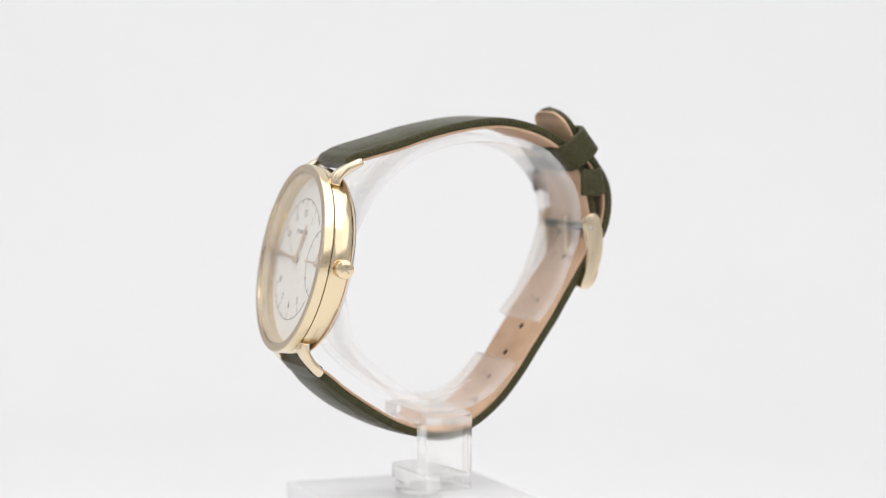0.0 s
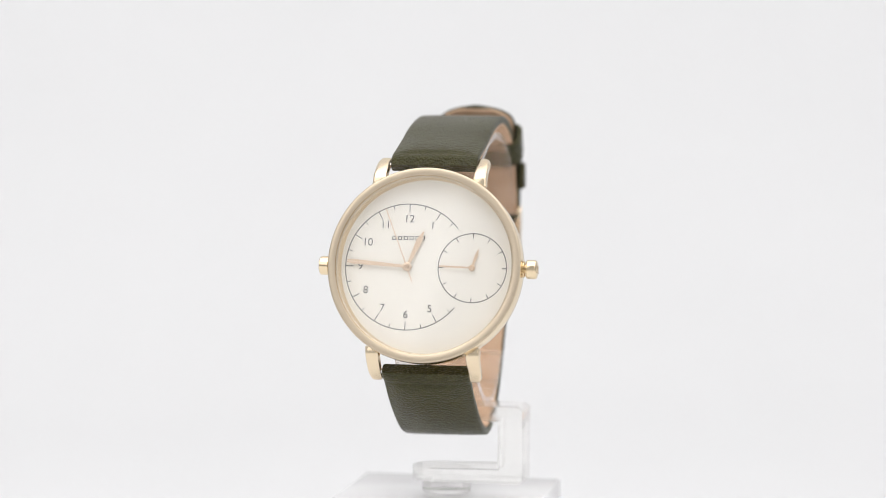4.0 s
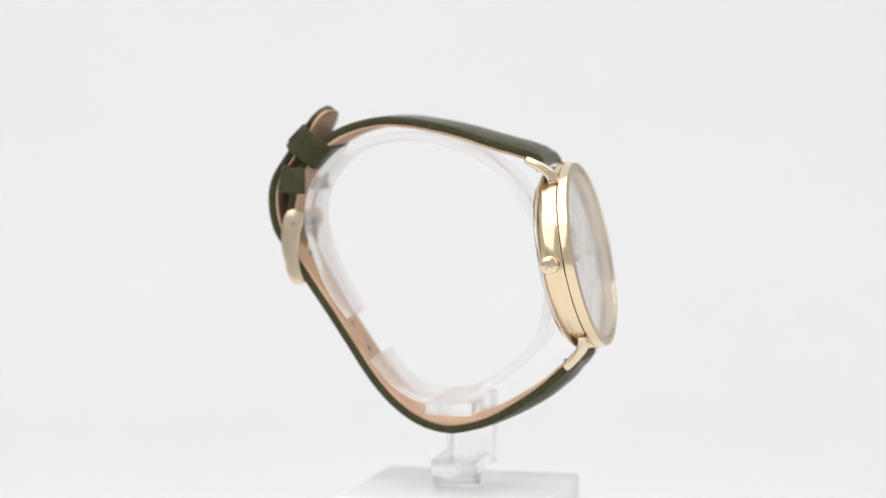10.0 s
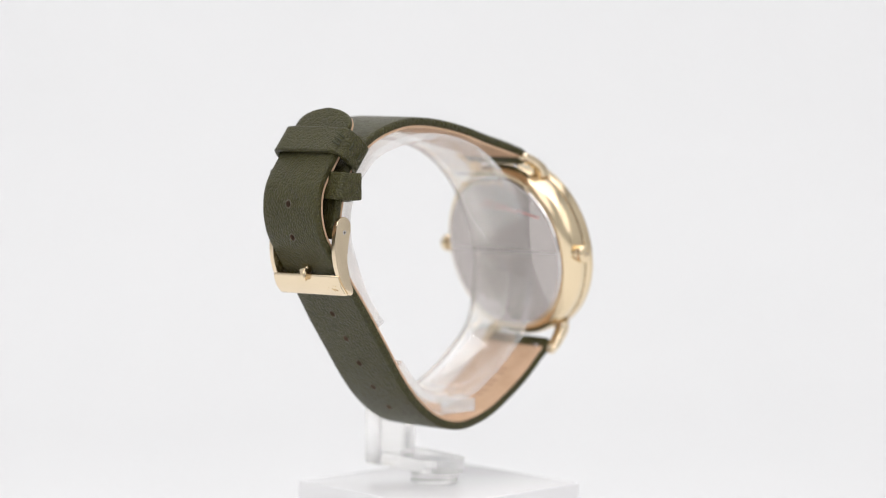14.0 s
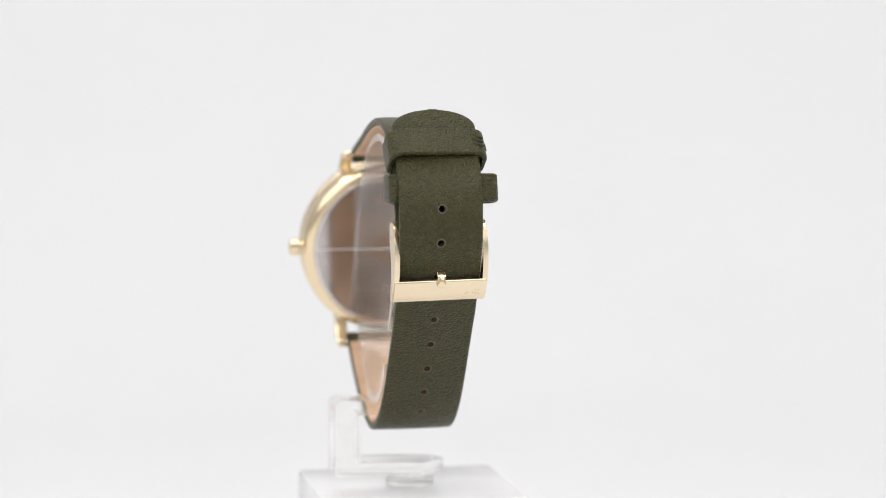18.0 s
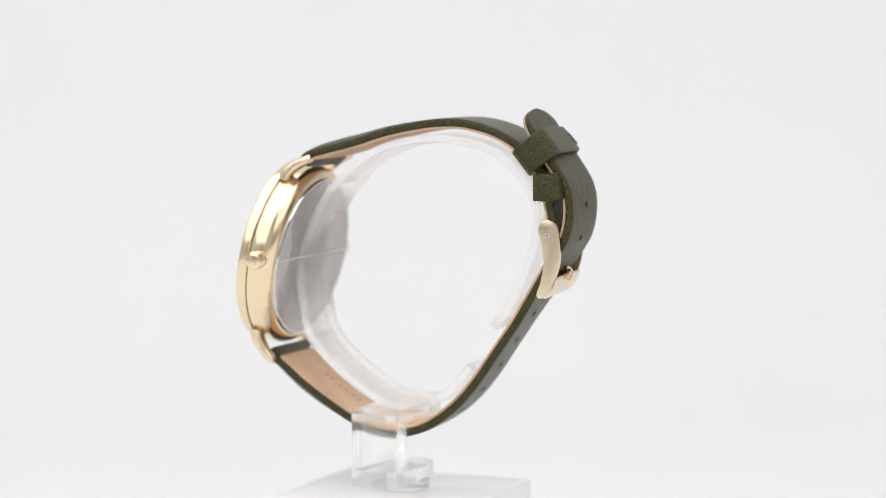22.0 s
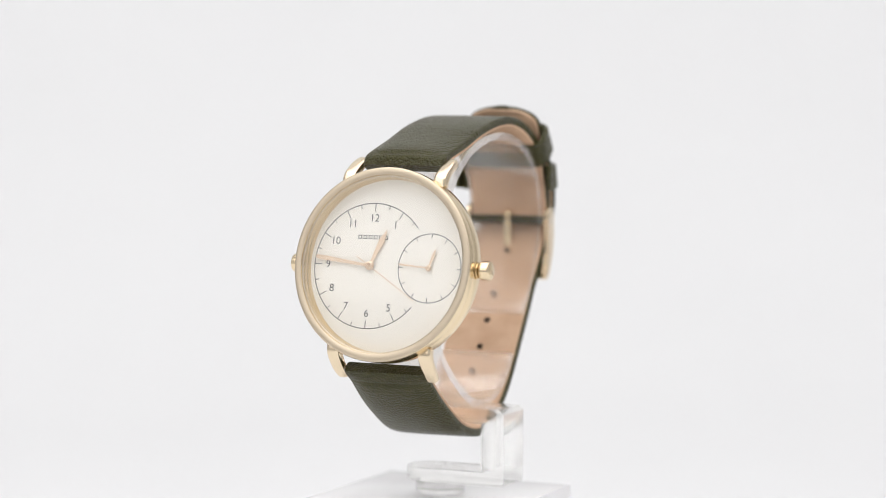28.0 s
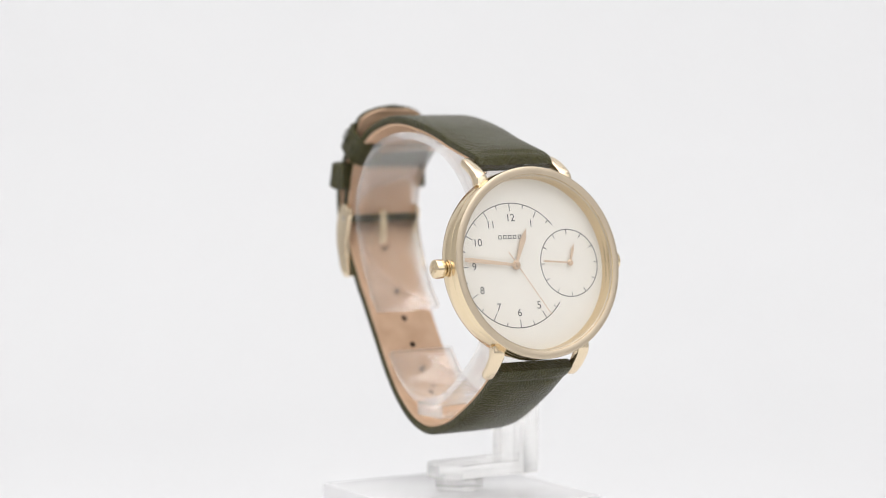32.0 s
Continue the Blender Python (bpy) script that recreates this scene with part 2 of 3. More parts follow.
def panel(name, corners, label, mat):
    me = bpy.data.meshes.new(name)
    bm = bmesh.new()
    bm.faces.new([bm.verts.new(c) for c in corners])
    ex = bmesh.ops.extrude_face_region(bm, geom=bm.faces[:])
    bm.faces.ensure_lookup_table()
    nor = bm.faces[0].normal
    bmesh.ops.translate(bm, vec=nor * -0.01, verts=[g for g in ex["geom"] if isinstance(g, bmesh.types.BMVert)])
    bm.to_mesh(me)
    bm.free()
    me.materials.append(mat)
    return tagged(new(name, me), label, "wall", kind="structure")


sweep_paper()
panel("table", [(-1, -1.2, 0), (-1, 0.1, 0), (1, 0.1, 0), (1, -1.2, 0)], "plain white table top under the white block", TABLE)
panel("wall_left", [(-1, -1.2, 0), (-1, 0.7, 0), (-1, 0.7, 1.2), (-1, -1.2, 1.2)], "plain pale grey cloth wall of the light tent", GREY)
panel("wall_right", [(1, -1.2, 0), (1, -1.2, 1.2), (1, 0.7, 1.2), (1, 0.7, 0)], "plain pale grey cloth wall of the light tent", GREY)
panel("wall_front", [(-1, -1.2, 0), (-1, -1.2, 1.2), (1, -1.2, 1.2), (1, -1.2, 0)], "plain pale grey cloth wall of the light tent", GREY)
panel("ceiling", [(-1, -1.2, 1.2), (-1, 0.7, 1.2), (1, 0.7, 1.2), (1, -1.2, 1.2)], "plain white studio tent top", PAPER)

# ---- plinth ----
BLOCK_TOP = -96.1
plinth = thing("plinth_block", (X0 - 0.6, -5.6, -FLOOR), label="square glossy white block that carries the acrylic stand", category="plinth")
part("body", block(X0 - 23.2, X0 + 22.1, -28.2, 16.9, -FLOOR, BLOCK_TOP, 0.25), BLOCK, plinth)

# ---- acrylic stand ----
stand = thing("watch_stand", (X0, -4.7, BLOCK_TOP), label="clear acrylic C-ring watch stand on a white block", category="display stand")


def c_bracket():
    """Post, upper arm and foot arm, cut from one bar bent to a C."""
    r = 1.0
    out = [(17.6 - r, -76.2), (17.6, -76.2 - r), (17.6, -93.2 + 0.5), (17.1, -93.2), (-7.8, -93.2), (-7.8, -90.2), (12.3, -90.2), (12.3, -79.4), (8.8, -79.4), (-8.0, -79.4), (-8.0, -76.4), (8.8, -76.2)]
    m = Matrix(((1, 0, 0, X0), (0, 0, 1, 0), (0, 1, 0, 0), (0, 0, 0, 1)))
    return plate(out, -10.0, 0.7, m, 0.3)


def foot_corners():
    """What is taken off the foot arm to leave a half-round end."""
    arc_end = [(-2.45 - 5.35 * math.sin(radians(a)), -4.65 - 5.35 * math.cos(radians(a))) for a in range(0, 181, 12)]
    return [(-2.45, 1.4), (-9.0, 1.4), (-9.0, -10.7), (-2.45, -10.7)] + arc_end


bracket = part("bracket", c_bracket(), ACRYLIC, stand)
punch(bracket, [plate(foot_corners(), -94.5, -88.5, Matrix.Translation((X0, 0, 0)))], ACRYLIC)
part("foot", lathe([(0, -96.06), (5.0, -96.06), (5.4, -95.8), (5.4, -93.6), (5.0, -93.3), (0, -93.3)], Matrix.Translation((X0 - 0.2, -4.7, 0)), 48), ACRYLIC, stand)


def c_ring():
    """Open ring, its two free ends pressed inwards by the strap."""
    bends = [(-59, 25.2), (-75, 28.6), (-91, 31.0), (-112, 31.2), (-144, 31.0), (-163, 29.6), (-183, 28.6), (-214, 27.6), (-240, 28.2), (-263, 28.9), (-285, 30.4),
             (-305, 32.4), (-320, 32.5), (-332, 31.6), (-345, 29.2), (-364, 25.2), (-380, 23.3), (-394, 22.2)]
    pts = [(-1.2 - r * math.cos(radians(a)), -46.0 + r * math.sin(radians(a))) for a, r in bends]
    path, _ = spline(pts, 160)
    nor = normals(path, -1)
    return sweep(path, nor, lambda k: section(8.4, -1.9, 0.0, 0.3), X0 + 0.4, lambda k: 0.08)


ring = part("ring", c_ring(), BENT, stand)
ring.data.materials.append(SAWN)
for p in ring.data.polygons:
    if abs(p.normal.x) > 0.7 or p.loop_total > 4:
        p.material_index = 1
for clear in stand.children:
    clear.visible_shadow = False

# ---- watch ----
watch = thing("wristwatch", (X0, 0.0, -83.0), label="gold wristwatch with cream dual-time dial and olive leather strap", category="wristwatch")
TILT = radians(11.4)
CASE_AT = Matrix(((1, 0, 0, 0), (0, math.sin(TILT), -math.cos(TILT), 0), (0, math.cos(TILT), math.sin(TILT), 0), (0, 0, 0, 1)))
CASE = Matrix.Translation((X0 + 0.5, -35.8, -43.0)) @ Matrix.Rotation(radians(-0.2), 4, "Z") @ CASE_AT


def case_parts():
    part("case", lathe([(20.1, -2.97), (20.38, -3.01), (20.5, -3.25), (20.5, -6.0), (20.25, -6.8), (19.6, -7.6), (18.8, -8.2), (18.2, -8.4), (18.05, -8.4), (18.05, -4.4), (19.0, -3.2)], CASE), GOLD, watch, "polished gold case band")
    bezel = part("bezel", lathe([(20.1, -2.87), (20.45, -2.81), (20.62, -2.6), (20.62, -0.95), (20.54, -0.69), (20.35, -0.53), (20.1, -0.47), (19.15, -0.45), (18.97, -0.55), (18.9, -0.9), (18.6, -1.05), (18.6, -2.85)], CASE), SATIN, watch, "satin gold bezel ring with polished flank")
    bezel.data.materials.append(GOLD)
    face = CASE.to_3x3() @ Vector((0, 0, 1))
    for p in bezel.data.polygons:
        if p.normal.dot(face) < 0.75:
            p.material_index = 1
    part("rehaut", lathe([(18.85, -1.0), (18.35, -3.85), (18.6, -3.95), (18.95, -3.85)], CASE), GOLD, watch, "gold inner ring round the dial")
    back = part("caseback", lathe([(18.0, -7.6), (18.0, -8.5), (17.85, -8.85), (17.6, -8.99), (17.45, -9.0), (17.3, -9.0), (0, -9.0), (0, -7.6)], CASE), STEEL, watch, "mirror-polished steel case back")
    film = part("protective_film", lathe([(0, -9.06), (17.4, -9.06), (17.4, -9.1), (0, -9.1)], CASE), FILM, back, "clear film with a red edge line")
    part("edge_line", plate([(-13.4, 8.6), (4.0, 12.0), (4.0, 12.2), (-13.4, 8.8)], -9.15, -9.11, CASE), RED, back)
    # a thin pale line straight across the case back
    part("film_line", plate([(-17.3, 0.5), (17.3, 0.2), (17.3, 0.42), (-17.3, 0.72)], -9.16, -9.11, CASE), PALE_LINE, back, "thin pale line across the film")
    for row, (y, n, h) in enumerate(((3.4, 1, 1.6), (0.6, 6, 1.5), (-1.6, 7, 0.6), (-4.4, 9, 0.8), (-6.2, 8, 0.8), (-8.0, 6, 0.8))):
        w = 1.3 if n > 1 else 1.8
        for k in range(n):
            x = (k - (n - 1) / 2) * (w + 0.45)
            part("engraved_bar", plate([(x - w / 2, y - h / 2), (x + w / 2, y - h / 2), (x + w / 2, y + h / 2), (x - w / 2, y + h / 2)], -9.04, -8.99, CASE), ENGRAVED, back)
    part("crystal", lathe([(0, -0.5), (10, -0.53), (18.8, -0.65), (18.8, -0.95), (0, -0.85)], CASE), CRYSTAL, watch, "clear glass crystal")
    # lugs
    outline = [(17.0, -2.7), (18.8, -2.75), (20.2, -3.6), (22.2, -5.9), (23.7, -8.2), (23.5, -8.9), (22.8, -9.2), (21.9, -8.7), (20.5, -6.9), (18.9, -5.4), (17.7, -4.9), (17.0, -4.7)]
    outline = [tuple(q) for q in spline(outline + outline[:1], 64)[0][:-1]]
    for sy in (1, -1):
        for x in (-10.72, 10.72):
            m = CASE @ Matrix(((0, 0, 1, x), (sy, 0, 0, 0), (0, 1, 0, 0), (0, 0, 0, 1)))
            lug = rounded(outline, ((-1.38, 0.5), (-1.28, 0.24), (-1.05, 0.07), (-0.7, 0), (0.7, 0), (1.05, 0.07), (1.28, 0.24), (1.38, 0.5)))
            for v in lug.verts:   # broad at the root, slim towards the end
                v.co.z *= 1.0 + 0.12 * min(max((20.8 - v.co.x) / 4, 0), 1) ** 2
                if v.co.z * x > 0:   # the outer corner is rounded off
                    v.co.z *= 1.0 - 0.4 * max((v.co.x - 21.9) / 1.8, 0) ** 2
            lug.transform(m)
            part("lug", lug, BRUSHED, watch)
        bar = part("spring_bar", rod(CASE @ Vector((-9.6, sy * 21.95, -7.0)), CASE @ Vector((9.6, sy * 21.95, -7.0)), 0.55), STEEL, watch, "thin steel spring bar")
    # crowns
    for sx in (1, -1):
        m = CASE @ Matrix.Translation((0, 0, -5.45)) @ Matrix.Rotation(radians(90 * sx), 4, "Y")
        crown = part("crown", lathe([(0, 20.0), (1.7, 20.0), (1.7, 20.72), (1.55, 20.8), (1.1, 20.82), (1.1, 21.1), (1.85, 21.14), (2.02, 21.35), (2.02, 22.85), (1.92, 23.12), (1.65, 23.3), (0.9, 23.42), (0, 23.46)], m, 48), GOLD, watch, "polished gold crown")
        for a in (38, -38):
            mm = m @ Matrix.Rotation(radians(a), 4, "Z")
            part("crown_mark", plate([(-1.15, -0.12), (1.15, -0.12), (1.15, 0.12), (-1.15, 0.12)], 23.3, 23.5, mm), SATIN, crown)


case_parts()

MAIN, SUB = (-4.05, -0.15), (9.8, -0.15)   # centres of the large and the small dial


def flat(x, y, turn=0.0, h=-3.81):
    """A place on the dial, turned clockwise by degrees."""
    return CASE @ Matrix.Translation((x, y, h)) @ Matrix.Rotation(radians(-turn), 4, "Z")


def arc(r, w, a0, a1, m):
    n = max(int(abs(a1 - a0) / 2.5), 8)
    ring = [radians(a0 + (a1 - a0) * k / n) for k in range(n + 1)]
    out = [((r + w / 2) * math.sin(a), (r + w / 2) * math.cos(a)) for a in ring]
    out += [((r - w / 2) * math.sin(a), (r - w / 2) * math.cos(a)) for a in reversed(ring)]
    bm = bmesh.new()
    low = [bm.verts.new((x, y, 0)) for x, y in out]
    high = [bm.verts.new((x, y, 0.02)) for x, y in out]
    k = len(out)
    for i in range(k):
        bm.faces.new((low[i], low[(i + 1) % k], high[(i + 1) % k], high[i]))
    for i in range(n):
        bm.faces.new((high[i], high[i + 1], high[k - 2 - i], high[k - 1 - i]))
        bm.faces.new((low[i], low[k - 1 - i], low[k - 2 - i], low[i + 1]))
    bm.transform(m)
    return bm


def bar(w, y0, y1, m, h=0.02):
    return plate([(-w / 2, y0), (w / 2, y0), (w / 2, y1), (-w / 2, y1)], 0, h, m)


def hollow(w, h, stroke_width, m):
    """A small upright frame, standing for a letter that is not drawn."""
    bm = bmesh.new()
    rims = []
    for z in (0, 0.02):
        for d in (0, stroke_width):
            rims.append([bm.verts.new((sx * (w / 2 - d), sy * (h / 2 - d), z)) for sx, sy in ((-1, -1), (1, -1), (1, 1), (-1, 1))])
    for i in range(4):
        j = (i + 1) % 4
        for p, q in ((0, 1), (2, 3), (0, 2), (1, 3)):
            bm.faces.new((rims[p][i], rims[p][j], rims[q][j], rims[q][i]))
    bm.transform(m)
    return bm


def dial_parts():
    dial = part("dial", lathe([(0, -3.82), (18.6, -3.82), (18.6, -4.1), (0, -4.1)], CASE), DIAL, watch, "matt cream dial")
    part("hour_ring", arc(13.35, 0.16, -231, 51.5, flat(*MAIN)), INK, dial)
    for k in range(-15, 4):
        a = 15 * k
        long = k % 2 == 0
        part("hour_mark" if long else "half_mark", bar(0.17, 11.65 if long else 12.5, 13.35, flat(*MAIN, a)), INK, dial)
    for n in (12, 1, 5, 6, 7, 8, 9, 10, 11):
        a = radians(30 * n)
        part("numeral", lettering(str(n), 2.3, flat(MAIN[0] + 10.15 * math.sin(a), MAIN[1] + 10.15 * math.cos(a))), INK, dial)
    for k in range(6):
        m = flat(MAIN[0] - 3.1 + 1.24 * k, 5.95)
        part("name_bar", hollow(0.82, 0.84, 0.15, m), INK, dial)
    part("small_ring", arc(7.28, 0.16, 0, 360, flat(*SUB)), INK, dial)
    for k in range(12):
        part("small_mark", bar(0.17, 6.3, 7.28, flat(*SUB, 30 * k)), INK, dial)


dial_parts()


def hand(name, centre, outline, h, thick, hub, mat=HAND, label=""):
    """A hand that points to twelve, with its pivot at the dial's centre."""
    pivot = CASE @ Vector((*centre, h))
    bm = plate(outline, 0, thick, CASE @ Matrix.Translation((*centre, h)))
    cap = lathe([(0, -0.02), (hub, -0.02), (hub, thick + 0.1), (hub * 0.85, thick + 0.16), (hub * 0.55, thick + 0.16), (hub * 0.45, thick + 0.04), (0, thick + 0.04)], CASE @ Matrix.Translation((*centre, h)), 24)
    me = bpy.data.meshes.new("hub")
    cap.to_mesh(me)
    cap.free()
    bm.from_mesh(me)
    bpy.data.meshes.remove(me)
    return part(name, bm, mat, watch, label, pivot=pivot)


hour_hand = hand("hour_hand", MAIN, [(-0.24, 0), (0.24, 0), (0.66, 6.0), (0, 8.5), (-0.66, 6.0)], -3.4, 0.12, 0.98)
minute_hand = hand("minute_hand", MAIN, [(-0.26, 0), (0.26, 0), (0.5, 11.6), (0.34, 12.9), (-0.34, 12.9), (-0.5, 11.6)], -3.1, 0.12, 0.84)
second_hand = hand("second_hand", MAIN, [(-0.1, -3.4), (0.1, -3.4), (0.08, 13.3), (-0.08, 13.3)], -2.8, 0.06, 0.36, HAND, "thin pale second hand")
part("pinion", lathe([(0, -3.75), (0.62, -3.75), (0.62, -2.9), (0, -2.9)], CASE @ Matrix.Translation((*MAIN, 0)), 24), DARK, watch, "dark steel pinion at the middle of the dial")
small_hour = hand("small_hour_hand", SUB, [(-0.16, 0), (0.16, 0), (0.36, 2.9), (0, 4.3), (-0.36, 2.9)], -3.4, 0.1, 0.66)
small_minute = hand("small_minute_hand", SUB, [(-0.15, 0), (0.15, 0), (0.2, 6.6), (0.1, 7.0), (-0.1, 7.0), (-0.2, 6.6)], -3.15, 0.1, 0.54)


# ---- strap ----
LONG = [(34.5, -66.2), (33.3, -67.5), (30.9, -69.2), (26.3, -73.1), (20.7, -77.0), (14.5, -80.6), (9, -82.5), (4, -83.2), (-1.3, -82.2), (-6.2, -79.7), (-11.2, -75.5), (-15.6, -70.2), (-19.6, -64.3), (-23.7, -58.3), (-27.2, -53.0), (-30.2, -48.4), (-33.4, -43.4), (-36.4, -38.4), (-37.5, -32.4), (-36.6, -27), (-33.15, -21.5), (-29.75, -16.9), (-26.0, -10.9)]
SHORT = [(26.2, -22.7), (24.7, -20.8), (20.6, -19.5), (13.5, -17.6), (6.8, -15.5), (0.2, -14.0), (-6.4, -13.1), (-12.6, -13.2), (-19.3, -14.9), (-24.6, -17.7), (-28.8, -21.6), (-31.5, -26.4), (-32.9, -31.8), (-33.6, -36.6), (-33.2, -38.6)]


def strap(name, points, side, tip, twist, wander, bank, dome, label):
    n = 300 if tip else 150
    path, length = spline(points, n)
    nor = normals(path, side)

    def half(k):
        s = length * k / (n - 1)
        w = 9.32 - 0.45 * min(s / 60, 1) if tip else 9.36
        left = length - s
        if tip and left < 4.2:
            w *= math.sqrt(max(1 - ((4.2 - left) / 4.22) ** 2.1, 0.02))
        return w
    def skew(k):
        """The strap does not lie quite square to the case."""
        s = length * k / (n - 1)
        return float(np.interp(s, (0, 14, 40, 75, 92, 120), twist))

    def drift(k):
        return float(np.interp(k / (n - 1), (0, 0.3, 0.62, 0.8, 1), wander))

    def skive(k):
        """The tip is pared thinner."""
        left = length * (1 - k / (n - 1))
        return min(1, 0.55 + left / 26) if tip else 1.0

    def leather_section(k):
        s = length * k / (n - 1)
        thick = 2.6 if s < 3.4 or (not tip and length - s < 2.4) else 1.75
        if tip:
            thick *= skive(k)
        pad = dome * math.sin(min(s / 7, 1) * math.pi / 2) * (0.06 + 0.94 * (0.5 + 0.5 * math.cos(math.pi * min(max((s - 10) / 24, 0), 1))))
        pad -= 0.35 * math.exp(-((s - 2.9) / 0.55) ** 2)   # the fold round the spring bar
        r = min(0.6, half(k) * 0.5)
        return domed(half(k), -thick, 0.0, min(r, thick / 2), pad)
    first = int(3.0 / length * n)
    last = n - (1 if tip else int(2.2 / length * n))
    leather = part(name, sweep(path, nor, leather_section, X0, skew, drift, bank), LEATHER, watch, label)
    inner = part("lining", sweep(path[first:last], nor[first:last], lambda k: section(max(half(k + first) - 0.32, 0.1), -1.75 * skive(k + first) - 0.55, -1.75 * skive(k + first) + 0.05, 0.2, 2), X0, lambda k: skew(k + first), lambda k: drift(k + first), bank), LINING, leather, "tan leather lining")
    return leather, inner, path, nor, length


long_strap, long_lining, long_path, long_nor, long_length = strap("long_strap", LONG, 1, True, (0.0, 0.06, 0.085, 0.12, 0.03, 0.0), (0.7, 0.0, -0.4, 0.4, 0.4), 0.0, 1.7, "olive green grained leather strap with punched holes")
short_strap, short_lining, short_path, short_nor, short_length = strap("short_strap", SHORT, -1, False, (0.0, 0.05, 0.052, 0.06, 0.06, 0.06), (0.8, 0.5, 0.3, 0.2, 0.2), 0.0, 1.05, "olive green grained leather strap end")


def nearest(path, f, z):
    return int(np.argmin((path[:, 0] - f) ** 2 + (path[:, 1] - z) ** 2))


def holes():
    step = long_length / 299
    places = [nearest(long_path, *q) for q in ((-37.0, -31.4), (-36.0, -38.3), (-31.9, -45.8))]
    first = nearest(long_path, -26.0, -55.9)
    places += [first - int(round(6.95 * k / step)) for k in range(5)]
    for ob in (long_strap, long_lining):
        cut = []
        for n, i in enumerate(places):
            p, q = long_path[i], long_nor[i]
            x = X0 + (0.35 if n < 3 else -0.15)
            a = (x, -(p[0] + q[0] * 2), p[1] + q[1] * 2)
            b = (x, -(p[0] - q[0] * 4), p[1] - q[1] * 4)
            cut.append(rod(a, b, 0.74, 16))
        punch(ob, cut)
    for n, i in enumerate(places):
        p, q = long_path[i], long_nor[i]
        out = Vector((0, -q[0], q[1]))
        m = Matrix.Translation((X0 + (0.35 if n < 3 else -0.15), -(p[0] + q[0] * 0.13), p[1] + q[1] * 0.13)) @ out.to_track_quat("Z", "Y").to_matrix().to_4x4()
        part("hole_edge", lathe([(0.74, -0.1), (0.76, 0.03), (0.86, 0.06), (0.98, 0.02), (1.02, -0.1)], m, 24), LIT_RIM, long_strap, "paler rim for the lit edge of a punched hole")


holes()


def name_bars():
    """Embossed letters on the lining, as plain bars along the strap."""
    for k in range(6):
        i = int(round((12.2 + 4.1 * k) / long_length * 299))
        p, q = long_path[i], long_nor[i]
        d = Vector((0, -q[1], -q[0])).normalized()
        up = Vector((0, q[0], -q[1]))
        m = Matrix(((1, 0, 0, X0), (0.08, d.y, up.y, -(p[0] - q[0] * 2.3)), (0, d.z, up.z, p[1] - q[1] * 2.3), (0, 0, 0, 1)))
        for y in (-0.8, 0.8):
            part("name_bar", plate([(-3.3, y - 0.33), (-0.4, y - 0.33), (-0.4, y + 0.33), (-3.3, y + 0.33)], -0.05, 0.05, m), EMBOSS, long_lining)


name_bars()


def askew(bm):
    """Turn a fitting with the strap, which lies a little askew at the back."""
    c = Matrix.Translation((X0, 31.0, 0))
    bm.transform(c @ Matrix.Rotation(radians(4.3), 4, "Z") @ c.inverted())
    return bm


def loop(name, centre, along, wide, deep, tall, thick, shift, label, flaps=()):
    """A strap keeper: a flat closed band of leather. along: the strap's direction there (forward, up)."""
    d = np.array(along, float)
    d /= np.linalg.norm(d)
    nr = np.array([d[1], -d[0]])
    outer, hole = section(wide, -deep, deep, min(3.0, deep * 0.75), 6), section(wide - thick, -deep + thick, deep - thick, min(1.9, deep * 0.45), 6)
    bm = bmesh.new()
    rings = []
    for s, o in ((-tall, -0.3), (-tall + 0.3, 0), (tall - 0.3, 0), (tall, -0.3)):
        for pts, sign in ((outer, 1), (hole, -1)):
            ring = []
            for x, h in pts:
                g = 1 + sign * o / 12
                hh = h + sign * o * (1 if h > 0 else -1)
                ring.append(bm.verts.new((X0 + shift + x * g, -(centre[0] + d[0] * s + nr[0] * hh), centre[1] + d[1] * s + nr[1] * hh)))
            rings.append(ring)
    n = len(outer)
    for i in range(n):
        j = (i + 1) % n
        for a in (0, 2, 4):
            bm.faces.new((rings[a][i], rings[a][j], rings[a + 2][j], rings[a + 2][i]))
            bm.faces.new((rings[a + 1][j], rings[a + 1][i], rings[a + 3][i], rings[a + 3][j]))
        bm.faces.new((rings[0][j], rings[0][i], rings[1][i], rings[1][j]))
        bm.faces.new((rings[6][i], rings[6][j], rings[7][j], rings[7][i]))
    for x in flaps:   # its sides reach further in, past the strap's edges
        bm2 = block(X0 + shift + x - 0.55, X0 + shift + x + 0.55, 28.4, 32.6, centre[1] - tall, centre[1] + tall, 0.4)
        me = bpy.data.meshes.new("flap")
        bm2.to_mesh(me)
        bm2.free()
        bm.from_mesh(me)
        bpy.data.meshes.remove(me)
    return part(name, askew(bm), LEATHER, watch, label)


keeper = loop("keeper_loop", (-28.4, -20.0), (-3.9, -4.9), 10.6, 4.45, 3.25, 1.2, 0.15, "olive leather keeper loop with stitched seam")
fixed = loop("fixed_loop", (-32.3, -27.4), (-1.2, -6.0), 11.8, 2.2, 2.95, 1.1, -0.6, "olive leather fixed loop", (-11.2, 11.2))


